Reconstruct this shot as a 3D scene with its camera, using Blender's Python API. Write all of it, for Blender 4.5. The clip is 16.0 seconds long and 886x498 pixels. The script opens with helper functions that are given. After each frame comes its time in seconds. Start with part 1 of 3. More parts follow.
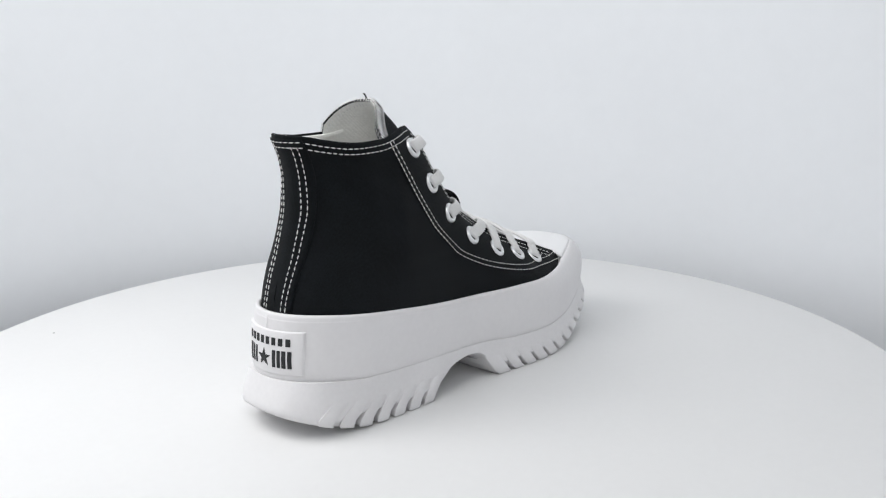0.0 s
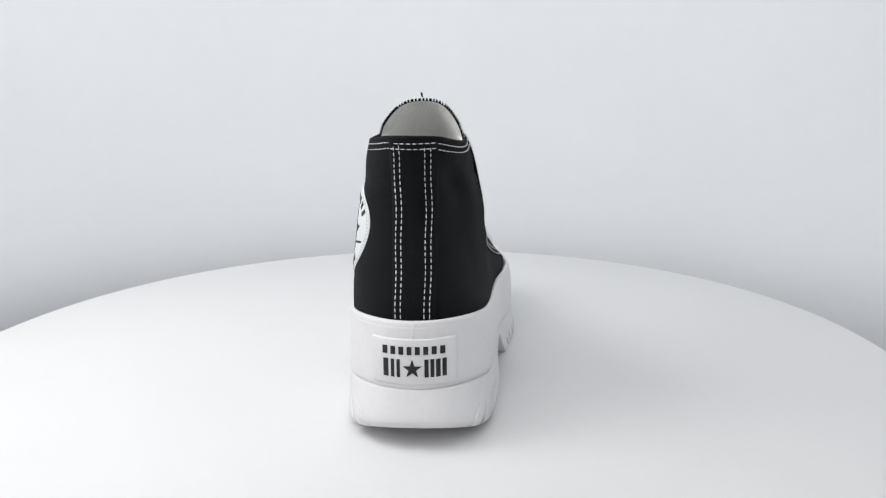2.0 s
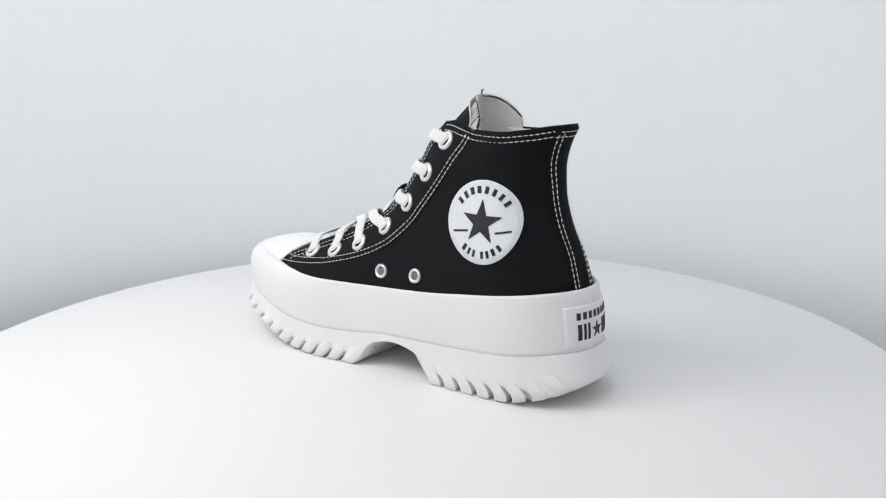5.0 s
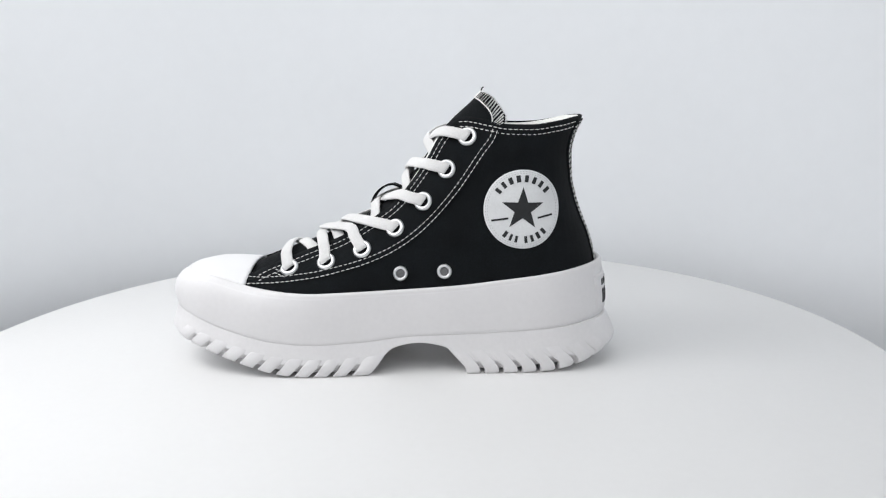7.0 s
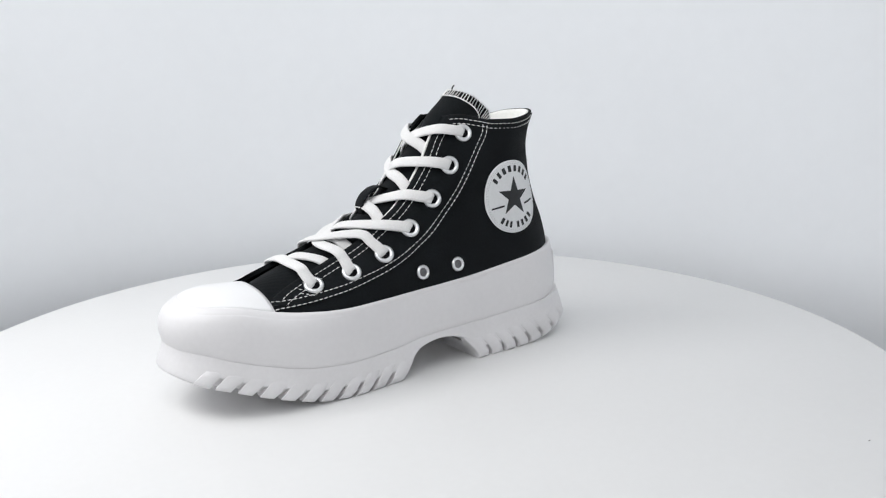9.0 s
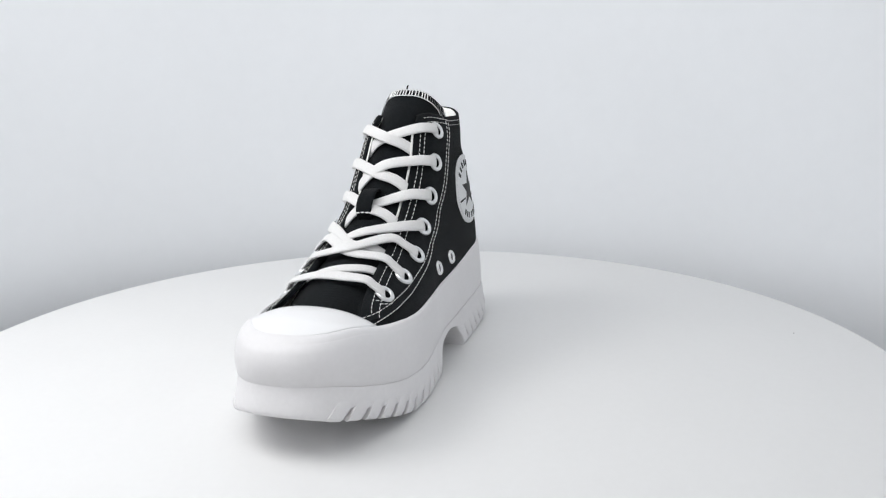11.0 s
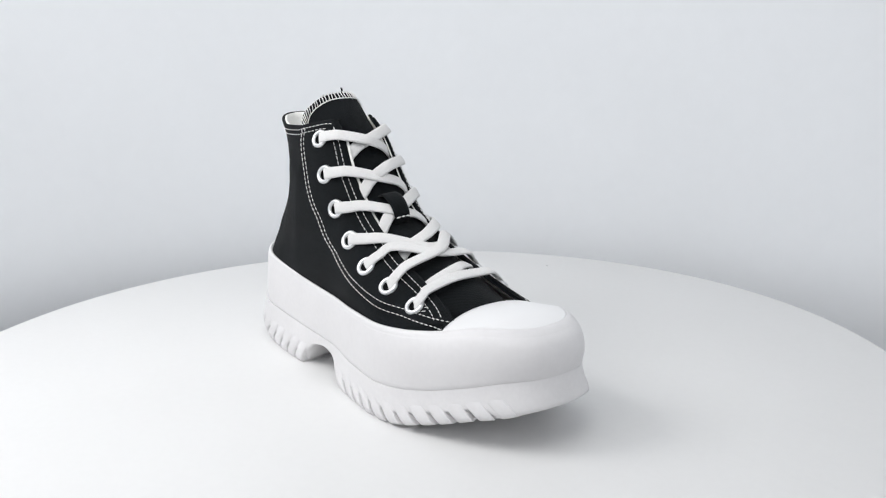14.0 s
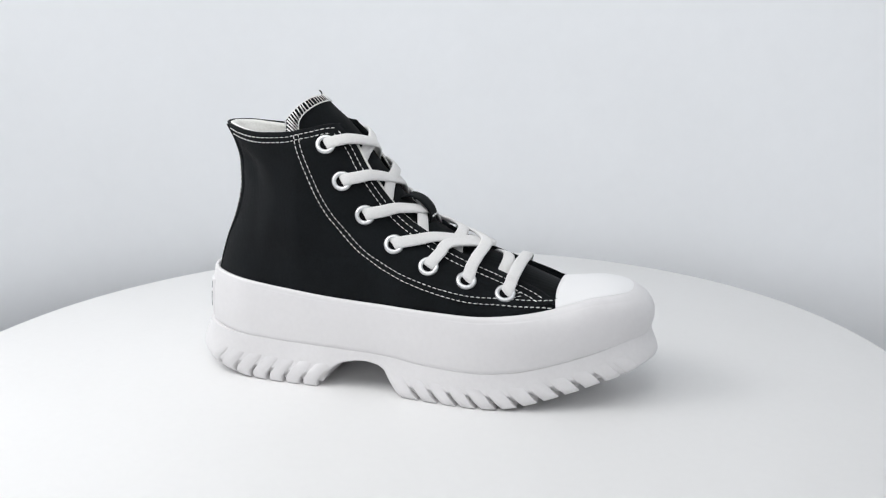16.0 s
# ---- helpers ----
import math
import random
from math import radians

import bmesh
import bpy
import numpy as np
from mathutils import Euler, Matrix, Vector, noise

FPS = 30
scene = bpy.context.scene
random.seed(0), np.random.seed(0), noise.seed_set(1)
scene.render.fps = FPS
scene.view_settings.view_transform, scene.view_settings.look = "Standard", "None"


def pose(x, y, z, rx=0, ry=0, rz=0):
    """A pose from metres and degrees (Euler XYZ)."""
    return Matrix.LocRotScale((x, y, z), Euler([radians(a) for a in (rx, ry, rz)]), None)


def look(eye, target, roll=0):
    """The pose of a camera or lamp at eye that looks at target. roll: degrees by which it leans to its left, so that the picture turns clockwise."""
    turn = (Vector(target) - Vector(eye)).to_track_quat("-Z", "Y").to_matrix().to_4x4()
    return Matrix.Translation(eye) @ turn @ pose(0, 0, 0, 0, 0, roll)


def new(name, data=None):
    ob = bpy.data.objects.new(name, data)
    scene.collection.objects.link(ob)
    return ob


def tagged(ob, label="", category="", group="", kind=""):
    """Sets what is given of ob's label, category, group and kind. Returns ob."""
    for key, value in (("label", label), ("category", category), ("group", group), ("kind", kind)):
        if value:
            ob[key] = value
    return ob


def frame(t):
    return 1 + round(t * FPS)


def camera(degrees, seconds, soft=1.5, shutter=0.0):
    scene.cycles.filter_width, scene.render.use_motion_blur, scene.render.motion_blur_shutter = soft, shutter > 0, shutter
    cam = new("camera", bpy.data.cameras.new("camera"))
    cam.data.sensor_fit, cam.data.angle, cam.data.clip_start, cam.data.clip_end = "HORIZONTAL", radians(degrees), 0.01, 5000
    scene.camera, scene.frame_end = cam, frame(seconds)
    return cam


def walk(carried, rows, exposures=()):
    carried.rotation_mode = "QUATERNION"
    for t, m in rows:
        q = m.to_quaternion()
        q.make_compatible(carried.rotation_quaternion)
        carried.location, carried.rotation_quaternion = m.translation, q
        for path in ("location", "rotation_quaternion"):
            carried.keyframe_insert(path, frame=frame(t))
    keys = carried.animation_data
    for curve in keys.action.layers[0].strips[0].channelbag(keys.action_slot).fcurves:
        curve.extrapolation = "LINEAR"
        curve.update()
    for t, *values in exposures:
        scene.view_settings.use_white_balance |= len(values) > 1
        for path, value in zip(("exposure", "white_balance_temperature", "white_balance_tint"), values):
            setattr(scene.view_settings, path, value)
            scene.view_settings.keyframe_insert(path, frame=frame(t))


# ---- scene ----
# ---------------------------------------------------------------- camera
# The camera stands still; the turntable carries the shoe round once in about 19.5 s.
FOV = 54.6
YAW, TILT, LEAN = 2.418, 13.11, 0.86
EYE = Vector((0.0, -0.56, 0.2083))
cam = camera(FOV, 16.0, soft=1.2)
_way = Vector((math.sin(radians(YAW)) * math.cos(radians(TILT)), math.cos(radians(YAW)) * math.cos(radians(TILT)), -math.sin(radians(TILT))))
STAND = look(EYE, EYE + _way, -LEAN)
walk(cam, [(0.0, STAND), (16.0, STAND)], [(0.0, 0.0), (16.0, 0.0)])

START_TURN, TURN_RATE = 46.6, 18.425   # degrees, degrees per second

# ---------------------------------------------------------------- light
world = bpy.data.worlds.new("world")
world.use_nodes = True
world.node_tree.nodes["Background"].inputs[0].default_value = (0.8, 0.86, 1.0, 1)
world.node_tree.nodes["Background"].inputs[1].default_value = 0.3
scene.world = world


def area(name, eye, target, sx, sy, watts, colour, spread):
    d = bpy.data.lights.new(name, "AREA")
    d.spread = radians(spread)
    d.shape, d.size, d.size_y, d.energy, d.color = "RECTANGLE", sx, sy, watts, colour
    ob = new(name, d)
    ob.matrix_world = look(eye, target)
    return ob


area("softbox_top", (-0.22, -0.44, 0.83), (0.0, 0.5, 0.05), 0.8, 0.5, 3.0, (0.995, 0.995, 0.985), 170)
area("softbox_side", (-0.48, -0.10, 0.56), (-0.0, 0.0, 0.06), 0.36, 0.36, 2.1, (1.0, 0.99, 0.985), 170)

# ---------------------------------------------------------------- materials


def material(name, colour, rough, metal=0.0, spots=None, grain=None, bump=None, sheen=0.0, spec=0.5, sss=0.0):
    """spots: (scale, amount) broad tone; grain: (scale, amount) fine tone; bump: (scale, strength, distance)."""
    m = bpy.data.materials.new(name)
    m.use_nodes = True
    nt = m.node_tree
    b = nt.nodes["Principled BSDF"]
    b.inputs["Roughness"].default_value = rough
    b.inputs["Metallic"].default_value = metal
    b.inputs["Specular IOR Level"].default_value = spec
    b.inputs["Sheen Weight"].default_value = sheen
    b.inputs["Sheen Roughness"].default_value = 0.6
    if sss:
        b.inputs["Subsurface Weight"].default_value = sss
        b.inputs["Subsurface Radius"].default_value = (0.004, 0.004, 0.004)
    tc = nt.nodes.new("ShaderNodeTexCoord")
    out = None
    for job in (spots, grain):
        if not job:
            continue
        n = nt.nodes.new("ShaderNodeTexNoise")
        n.inputs["Scale"].default_value = job[0]
        n.inputs["Detail"].default_value = 4
        nt.links.new(tc.outputs["Object"], n.inputs["Vector"])
        r = nt.nodes.new("ShaderNodeMapRange")
        r.inputs[1].default_value, r.inputs[2].default_value = 0.3, 0.7
        r.inputs[3].default_value, r.inputs[4].default_value = 1 - job[1], 1 + job[1]
        nt.links.new(n.outputs["Fac"], r.inputs[0])
        mx = nt.nodes.new("ShaderNodeMix")
        mx.data_type, mx.blend_type = "RGBA", "MULTIPLY"
        mx.inputs[0].default_value = 1.0
        if out is None:
            mx.inputs[6].default_value = (*colour, 1)
        else:
            nt.links.new(out, mx.inputs[6])
        nt.links.new(r.outputs[0], mx.inputs[7])
        out = mx.outputs[2]
    if out is None:
        b.inputs["Base Color"].default_value = (*colour, 1)
    else:
        nt.links.new(out, b.inputs["Base Color"])
    if bump:
        n = nt.nodes.new("ShaderNodeTexNoise")
        n.inputs["Scale"].default_value = bump[0]
        n.inputs["Detail"].default_value = 3
        nt.links.new(tc.outputs["Object"], n.inputs["Vector"])
        bp = nt.nodes.new("ShaderNodeBump")
        bp.inputs["Strength"].default_value, bp.inputs["Distance"].default_value = bump[1], bump[2]
        nt.links.new(n.outputs["Fac"], bp.inputs["Height"])
        nt.links.new(bp.outputs[0], b.inputs["Normal"])
    return m


def weave(m, scale, strength, distance):
    """Adds a fine plain weave as relief to a fabric."""
    nt = m.node_tree
    b = nt.nodes["Principled BSDF"]
    tc = nt.nodes.new("ShaderNodeTexCoord")
    made = []
    for axis in ("X", "Z"):
        w = nt.nodes.new("ShaderNodeTexWave")
        w.bands_direction = axis
        w.inputs["Scale"].default_value = scale
        w.inputs["Distortion"].default_value = 0.6
        nt.links.new(tc.outputs["Object"], w.inputs["Vector"])
        made.append(w)
    add = nt.nodes.new("ShaderNodeMath")
    add.operation = "ADD"
    nt.links.new(made[0].outputs["Fac"], add.inputs[0])
    nt.links.new(made[1].outputs["Fac"], add.inputs[1])
    bp = nt.nodes.new("ShaderNodeBump")
    bp.inputs["Strength"].default_value, bp.inputs["Distance"].default_value = strength, distance
    nt.links.new(add.outputs[0], bp.inputs["Height"])
    nt.links.new(bp.outputs[0], b.inputs["Normal"])
    return m


M_CANVAS = weave(material("black_canvas", (0.0044, 0.0058, 0.0072), 0.9, spots=(45, 0.2), grain=(900, 0.3), sheen=0.035, spec=0.12), 520, 0.35, 0.0003)
M_RUBBER = material("white_rubber", (0.765, 0.755, 0.765), 0.5, spots=(22, 0.018), grain=(300, 0.012), bump=(260, 0.08, 0.0004), sss=0.1)
M_OUTSOLE = material("white_tread_rubber", (0.765, 0.755, 0.765), 0.55, spots=(30, 0.03), grain=(400, 0.015), bump=(420, 0.12, 0.0004), sss=0.1)
M_CAP = material("toe_cap_rubber", (0.84, 0.84, 0.85), 0.35, spots=(25, 0.012), bump=(500, 0.05, 0.0002))
M_LINING = weave(material("white_lining", (0.92, 0.92, 0.89), 0.9, spots=(60, 0.04), grain=(700, 0.05), spec=0.2), 420, 0.3, 0.0003)
M_LACE = weave(material("white_lace", (0.88, 0.875, 0.87), 0.88, grain=(1200, 0.05), sheen=0.1, spec=0.25), 700, 0.55, 0.0004)
M_THREAD = material("white_thread", (0.82, 0.82, 0.81), 0.8, grain=(900, 0.08))
M_METAL = material("silvery_eyelet", (0.80, 0.805, 0.81), 0.33, metal=0.8, grain=(500, 0.05))
M_PATCH = weave(material("white_patch", (0.74, 0.75, 0.76), 0.7, spots=(90, 0.03), grain=(900, 0.04)), 600, 0.2, 0.0002)
M_PRINT = material("black_print", (0.012, 0.013, 0.015), 0.6, grain=(500, 0.1))
M_HOLE_SHADE = material("hole_shade", (0.006, 0.006, 0.007), 0.95, spec=0.05)
M_VENT = material("grey_vent_mesh", (0.16, 0.16, 0.165), 0.6, metal=0.5, grain=(1500, 0.3))
M_GREYSTITCH = material("grey_stitch", (0.42, 0.43, 0.44), 0.8, grain=(700, 0.1))
M_TABLE = material("white_turntable", (0.79, 0.79, 0.79), 0.5, spots=(6, 0.012), grain=(180, 0.006), bump=(300, 0.03, 0.0003))
M_WALL = material("white_backdrop", (0.874, 0.894, 0.920), 0.9, spots=(3, 0.02), grain=(60, 0.006))
M_FRONT = material("white_cloth", (0.84, 0.84, 0.85), 0.9, spots=(8, 0.08), grain=(200, 0.05))
M_LINT = material("grey_lint", (0.34, 0.34, 0.34), 0.9)

# ---------------------------------------------------------------- mesh helpers
MM = 0.001
AXIS_Y = 16.8   # mm from the shoe's middle line to the turning axis


def smooth(keys):
    """A smooth function through a few (x, y) keys."""
    xs, ys = [np.array(c, float) for c in zip(*keys)]
    d = np.diff(ys) / np.diff(xs)
    m = np.concatenate([[d[0]], np.where(d[1:] * d[:-1] > 0, 2 * d[1:] * d[:-1] / np.where(d[1:] + d[:-1] == 0, 1, d[1:] + d[:-1]), 0), [d[-1]]])

    def at(x):
        x = min(max(x, xs[0]), xs[-1])
        i = min(int(np.searchsorted(xs, x, side="right")) - 1, len(xs) - 2)
        h = xs[i + 1] - xs[i]
        t = (x - xs[i]) / h
        return float(ys[i] * (1 + 2 * t) * (1 - t) ** 2 + m[i] * h * t * (1 - t) ** 2 + ys[i + 1] * t * t * (3 - 2 * t) + m[i + 1] * h * t * t * (t - 1))
    return at


def spline(points, per=8):
    """Points along a smooth curve through the given ones."""
    p = [np.array(q, float) for q in points]
    p = [2 * p[0] - p[1], *p, 2 * p[-1] - p[-2]]
    out = []
    for i in range(1, len(p) - 2):
        for k in range(per):
            t = k / per
            a, b, c, d = p[i - 1:i + 3]
            out.append(0.5 * (2 * b + (c - a) * t + (2 * a - 5 * b + 4 * c - d) * t * t + (3 * b - a - 3 * c + d) * t ** 3))
    out.append(p[-2])
    return out


def evenly(points, step):
    """The polyline cut into even steps."""
    p = np.array(points)
    s = np.concatenate([[0], np.cumsum(np.linalg.norm(np.diff(p, axis=0), axis=1))])
    n = max(2, int(s[-1] / step) + 1)
    q = np.linspace(0, s[-1], n)
    return [np.array([np.interp(v, s, p[:, c]) for c in range(p.shape[1])]) for v in q]


def V(bm, p):
    """A vertex from the shoe's millimetres."""
    return bm.verts.new((p[0] * MM, (p[1] - AXIS_Y) * MM, p[2] * MM))


def part(name, bm, mat, parent, label="", smoothed=True, kind=""):
    bmesh.ops.recalc_face_normals(bm, faces=bm.faces)
    me = bpy.data.meshes.new(name)
    bm.to_mesh(me)
    bm.free()
    me.materials.append(mat)
    if smoothed:
        for f in me.polygons:
            f.use_smooth = True
    ob = new(name, me)
    if parent:
        ob.parent = parent
    return tagged(ob, label, kind=kind)


def grid(bm, rows, closed=False):
    """Quads through rows of points; returns the vertices."""
    vs = [[V(bm, p) for p in r] for r in rows]
    for a, b in zip(vs, vs[1:]):
        n = len(a)
        for i in range(n if closed else n - 1):
            bm.faces.new((a[i], a[(i + 1) % n], b[(i + 1) % n], b[i]))
    return vs


def thick(ob, mm, offset=-1):
    m = ob.modifiers.new("thickness", "SOLIDIFY")
    m.thickness, m.offset = mm * MM, offset
    return ob


# ---------------------------------------------------------------- backdrop and turntable
def backdrop():
    """A white shell that runs round the turntable and flares out at its foot, closed behind and above by unseen, added
    pieces.
    """
    # invented profile: the flared foot darkens the wall near the rim, the lean above brightens it
    prof = [(0.74, -0.449), (0.69, -0.28), (0.632, -0.195), (0.60, -0.158), (0.582, -0.13), (0.568, -0.103), (0.560, -0.08), (0.556, -0.058), (0.555, -0.036), (0.5565, -0.015), (0.5625, 0.01), (0.574, 0.05), (0.5845, 0.1), (0.592, 0.15), (0.598, 0.22), (0.601, 0.3), (0.601, 0.4), (0.601, 1.05)]
    bm = bmesh.new()
    n = 96
    rings = []
    front = lambda i: 228 < (i + 0.5) * 360 / n < 312
    for r, z in prof:
        rings.append([bm.verts.new((r * math.cos(2 * math.pi * i / n), r * math.sin(2 * math.pi * i / n) * 1.03 - 0.10, z)) for i in range(n)])
    for a, b in zip(rings, rings[1:]):
        for i in range(n):
            if not (front(i) and a[0].co.z > -0.12):
                bm.faces.new((a[i], a[(i + 1) % n], b[(i + 1) % n], b[i]))
    ob = part("backdrop", bm, M_WALL, None)
    thick(ob, 8, 1)
    tagged(ob, "seamless pale grey-white curved photo backdrop behind the turntable", "backdrop", kind="structure")
    # added floor, hidden by the disc: its tone sets the bounce on the lower wall
    bm = bmesh.new()
    vs = [[bm.verts.new((0.77 * math.cos(2 * math.pi * i / n), 0.79 * math.sin(2 * math.pi * i / n) - 0.10, z)) for i in range(n)] for z in (-0.46, -0.45)]
    bm.faces.new(vs[0])
    bm.faces.new(vs[1])
    for i in range(n):
        bm.faces.new((vs[0][i], vs[0][(i + 1) % n], vs[1][(i + 1) % n], vs[1][i]))
    tagged(part("floor", bm, M_FRONT, None, smoothed=False), "unseen pale floor added below the turntable to bounce light", "floor", kind="structure")
    # added reflector behind the camera, never in view: bounces fill onto shoe and wall
    bm = bmesh.new()
    arc = [i for i in range(n + 1) if 226 < i * 360 / n < 314]
    vs = [[bm.verts.new((r * math.cos(2 * math.pi * i / n), r * math.sin(2 * math.pi * i / n) * 1.03 - 0.10, z)) for i in arc] for r, z in ((0.632, -0.13), (0.606, 0.0), (0.605, 0.4), (0.605, 1.05))]
    for a, b in zip(vs, vs[1:]):
        for i in range(len(arc) - 1):
            bm.faces.new((a[i], a[i + 1], b[i + 1], b[i]))
    ob = thick(part("fill_cloth", bm, M_FRONT, None), 6, 1)
    tagged(ob, "unseen white cloth added behind the camera to bounce fill light", "wall", kind="structure")
    # added roof, out of view: keeps the lamps' light bouncing inside the shell
    bm = bmesh.new()
    vs = [[bm.verts.new((0.86 * math.cos(2 * math.pi * i / n), 0.86 * math.sin(2 * math.pi * i / n), z)) for i in range(n)] for z in (1.05, 1.06)]
    bm.faces.new(vs[0])
    bm.faces.new(vs[1])
    for i in range(n):
        bm.faces.new((vs[0][i], vs[0][(i + 1) % n], vs[1][(i + 1) % n], vs[1][i]))
    tagged(part("ceiling", bm, M_WALL, None, smoothed=False), "unseen plain white roof added to bounce light into the booth", "ceiling", kind="structure")


def revolve(bm, prof, n=160):
    rings = [[bm.verts.new((r * math.cos(2 * math.pi * i / n), r * math.sin(2 * math.pi * i / n), z)) for i in range(n)] for r, z in prof]
    for a, b in zip(rings, rings[1:]):
        for i in range(n):
            bm.faces.new((a[i], a[(i + 1) % n], b[(i + 1) % n], b[i]))
    bm.faces.new(rings[0])
    bm.faces.new(rings[-1])


def turntable():
    t = tagged(new("turntable"), "round plain white turntable with a rounded rim", "turntable")
    bm = bmesh.new()
    revolve(bm, [(0.324, -0.018), (0.329, -0.016), (0.3315, -0.012), (0.3315, -0.003), (0.3305, -0.0008), (0.328, 0.0)], 200)
    part("disc", bm, M_TABLE, t)
    bm = bmesh.new()
    revolve(bm, [(0.15, -0.4485), (0.15, -0.44), (0.06, -0.43), (0.055, -0.03), (0.12, -0.0185), (0.12, -0.0182)], 64)
    part("pedestal", bm, M_TABLE, t)
    for x, y, r in ((-0.129, 0.254, 0.0006),):
        bm = bmesh.new()
        bmesh.ops.create_icosphere(bm, subdivisions=1, radius=r, matrix=Matrix.Translation((x, y, 0.0003)) @ Matrix.Diagonal((1.6, 0.8, 0.4, 1)))
        part("speck", bm, M_LINT, t, "tiny grey speck of lint")
    return t


# ---------------------------------------------------------------- the shoe's forms, in millimetres
# x runs to the toe, y to the side with the round patch, z up from the turntable.
seam_z = smooth([(-140, 33.5), (-120, 32.5), (-100, 30.5), (-66, 28), (-30, 26.5), (0, 25.5), (30, 22.5), (60, 21.5), (82, 23), (102, 26.5), (130, 34), (150, 40), (168, 43)])
fox_z = smooth([(-135, 70), (-120, 69.2), (-100, 67.2), (-66, 63), (-30, 59), (6, 57), (42, 56), (62, 55.6), (80, 56.4), (100, 58.6), (110, 60.6), (131, 65.3), (150, 66)])
tread_z = smooth([(-142, 14.5), (-130, 10), (-112, 4.2), (-90, 0.6), (-66, 0), (30, 0), (62, 0), (80, 1.2), (99, 5.5), (119, 11.5), (134, 16.5), (150, 21), (162, 25.5), (172, 28)])
under_z = smooth([(-142, 18), (-128, 15.5), (-110, 11), (-66, 7.5), (-48, 7), (-41, 7.4), (-35, 11.5), (-26, 18), (-9, 21.2), (8, 18.2), (17, 11), (23, 7.4), (30, 7), (80, 8), (99, 12.5), (119, 18), (134, 23), (150, 28), (162, 32), (172, 35)])
fox_left = smooth([(-140, 38), (-100, 40.3), (-60, 41.5), (0, 43), (30, 46), (65, 49.3), (90, 49), (110, 47.3), (170, 44)])
fox_right = smooth([(-140, 37.3), (-100, 39.5), (-60, 41.5), (0, 44.5), (30, 49), (65, 52.6), (90, 51.6), (110, 48.8), (170, 44)])


def ends(x, xb, xf, rb=46, rf=70, nb=2.5, nf=2.7):
    a, b = min(max((x - xb) / rb, 0), 1), min(max((xf - x) / rf, 0), 1)
    return (1 - (1 - a) ** nb) ** (1 / nb) * (1 - (1 - b) ** nf) ** (1 / nf)


roll_in = smooth([(30, 0), (60, 1.5), (85, 5), (104, 8.5), (120, 9.5), (150, 9.5)])


def outline(xb, xf, dw, n=110, nb=2.4, roll=0.0):
    """The sole's outline: from the heel along the patch side to the toe and back; (x, y)."""
    us = [(1 - math.cos(math.pi * i / n)) / 2 for i in range(n + 1)]
    xs = [xb + (xf - xb) * u for u in us]
    left = [(x, (fox_left(x) + dw - roll * roll_in(x)) * ends(x, xb, xf, nb=nb, rf=80 - 24 * roll, nf=2.5 + 0.4 * roll)) for x in xs]
    right = [(x, -(fox_right(x) + dw - roll * roll_in(x)) * ends(x, xb, xf, nb=nb, rf=104 - 22 * roll, nf=2.3 + 0.1 * roll)) for x in xs]
    return left + right[-2:0:-1]


def loft(bm, rings, n=110, cap_first=True, cap_last=True, nb=2.4):
    """rings: (xb, xf, dw, height as a function of x)."""
    rows = [[(x, y, h(x, y)) for x, y in outline(xb, xf, dw, n, nb=nb, roll=(more or (0,))[0])] for xb, xf, dw, h, *more in rings]
    vs = grid(bm, rows, closed=True)
    for on, ring in ((cap_first, vs[0]), (cap_last, vs[-1])):
        if on:
            m = len(ring)
            for i in range(n):
                a, b = ring[i], ring[i + 1]
                c, d = ring[(m - i - 1) % m], ring[(m - i) % m]
                quad = [v for k, v in enumerate((a, b, c, d)) if v not in (a, b, c, d)[:k]]
                if len(quad) > 2:
                    bm.faces.new(quad)
    return vs


def foxing(parent):
    bm = bmesh.new()
    mix = lambda t: (lambda x, y: seam_z(x) * (1 - t) + fox_z(x) * t)
    up = lambda d: (lambda x, y: fox_z(x) + d)
    low = lambda d: (lambda x, y: seam_z(x) + d)
    rings = [(-131, 158, -3.5, low(0.02)), (-133.6, 161.0, -0.15, low(0.04)), (-133.8, 161.2, 0.05, low(0.3)), (-133.9, 161.6, 0.2, low(3)),
             (-133.8, 162.5, 0.4, mix(0.25)), (-133.2, 162.5, 0.3, mix(0.45)), (-132.4, 161.5, 0.0, mix(0.6), 0.03), (-131.9, 160.0, -0.2, mix(0.71), 0.1), (-131.5, 158.4, -0.5, mix(0.8), 0.22),
             (-131.2, 156.4, -0.7, up(-3.9), 0.39), (-131.1, 155.8, -0.75, up(-3.4), 0.44), (-130.9, 155.3, -0.92, up(-3.15), 0.47), (-130.9, 154.9, -0.88, up(-2.8), 0.5), (-130.4, 152.7, -1.1, up(-1.2), 0.65), (-130.0, 150.5, -1.5, up(-0.2), 0.78), (-129.2, 149.4, -2.1, up(0.0), 0.84),
             (-128.2, 148.6, -2.9, up(-0.1), 0.84), (-127.6, 148.0, -3.4, up(-1.5), 0.84), (-127, 147.2, -4.2, up(-9), 0.84)]
    loft(bm, rings, nb=2.02)
    fx = part("foxing", bm, M_RUBBER, parent, "smooth thick white rubber sidewall")
    # the vertical joint at the heel
    bm = bmesh.new()
    grid(bm, [[(-131.6 + d, y, z) for d, z in ((0.55, 67.8), (0.3, 66), (-0.15, 63), (-0.4, 60.9))] for y in (-0.4, 0.4)])
    thick(part("joint", bm, M_OUTSOLE, fx, "thin vertical joint in the rubber"), 0.4)
    return fx


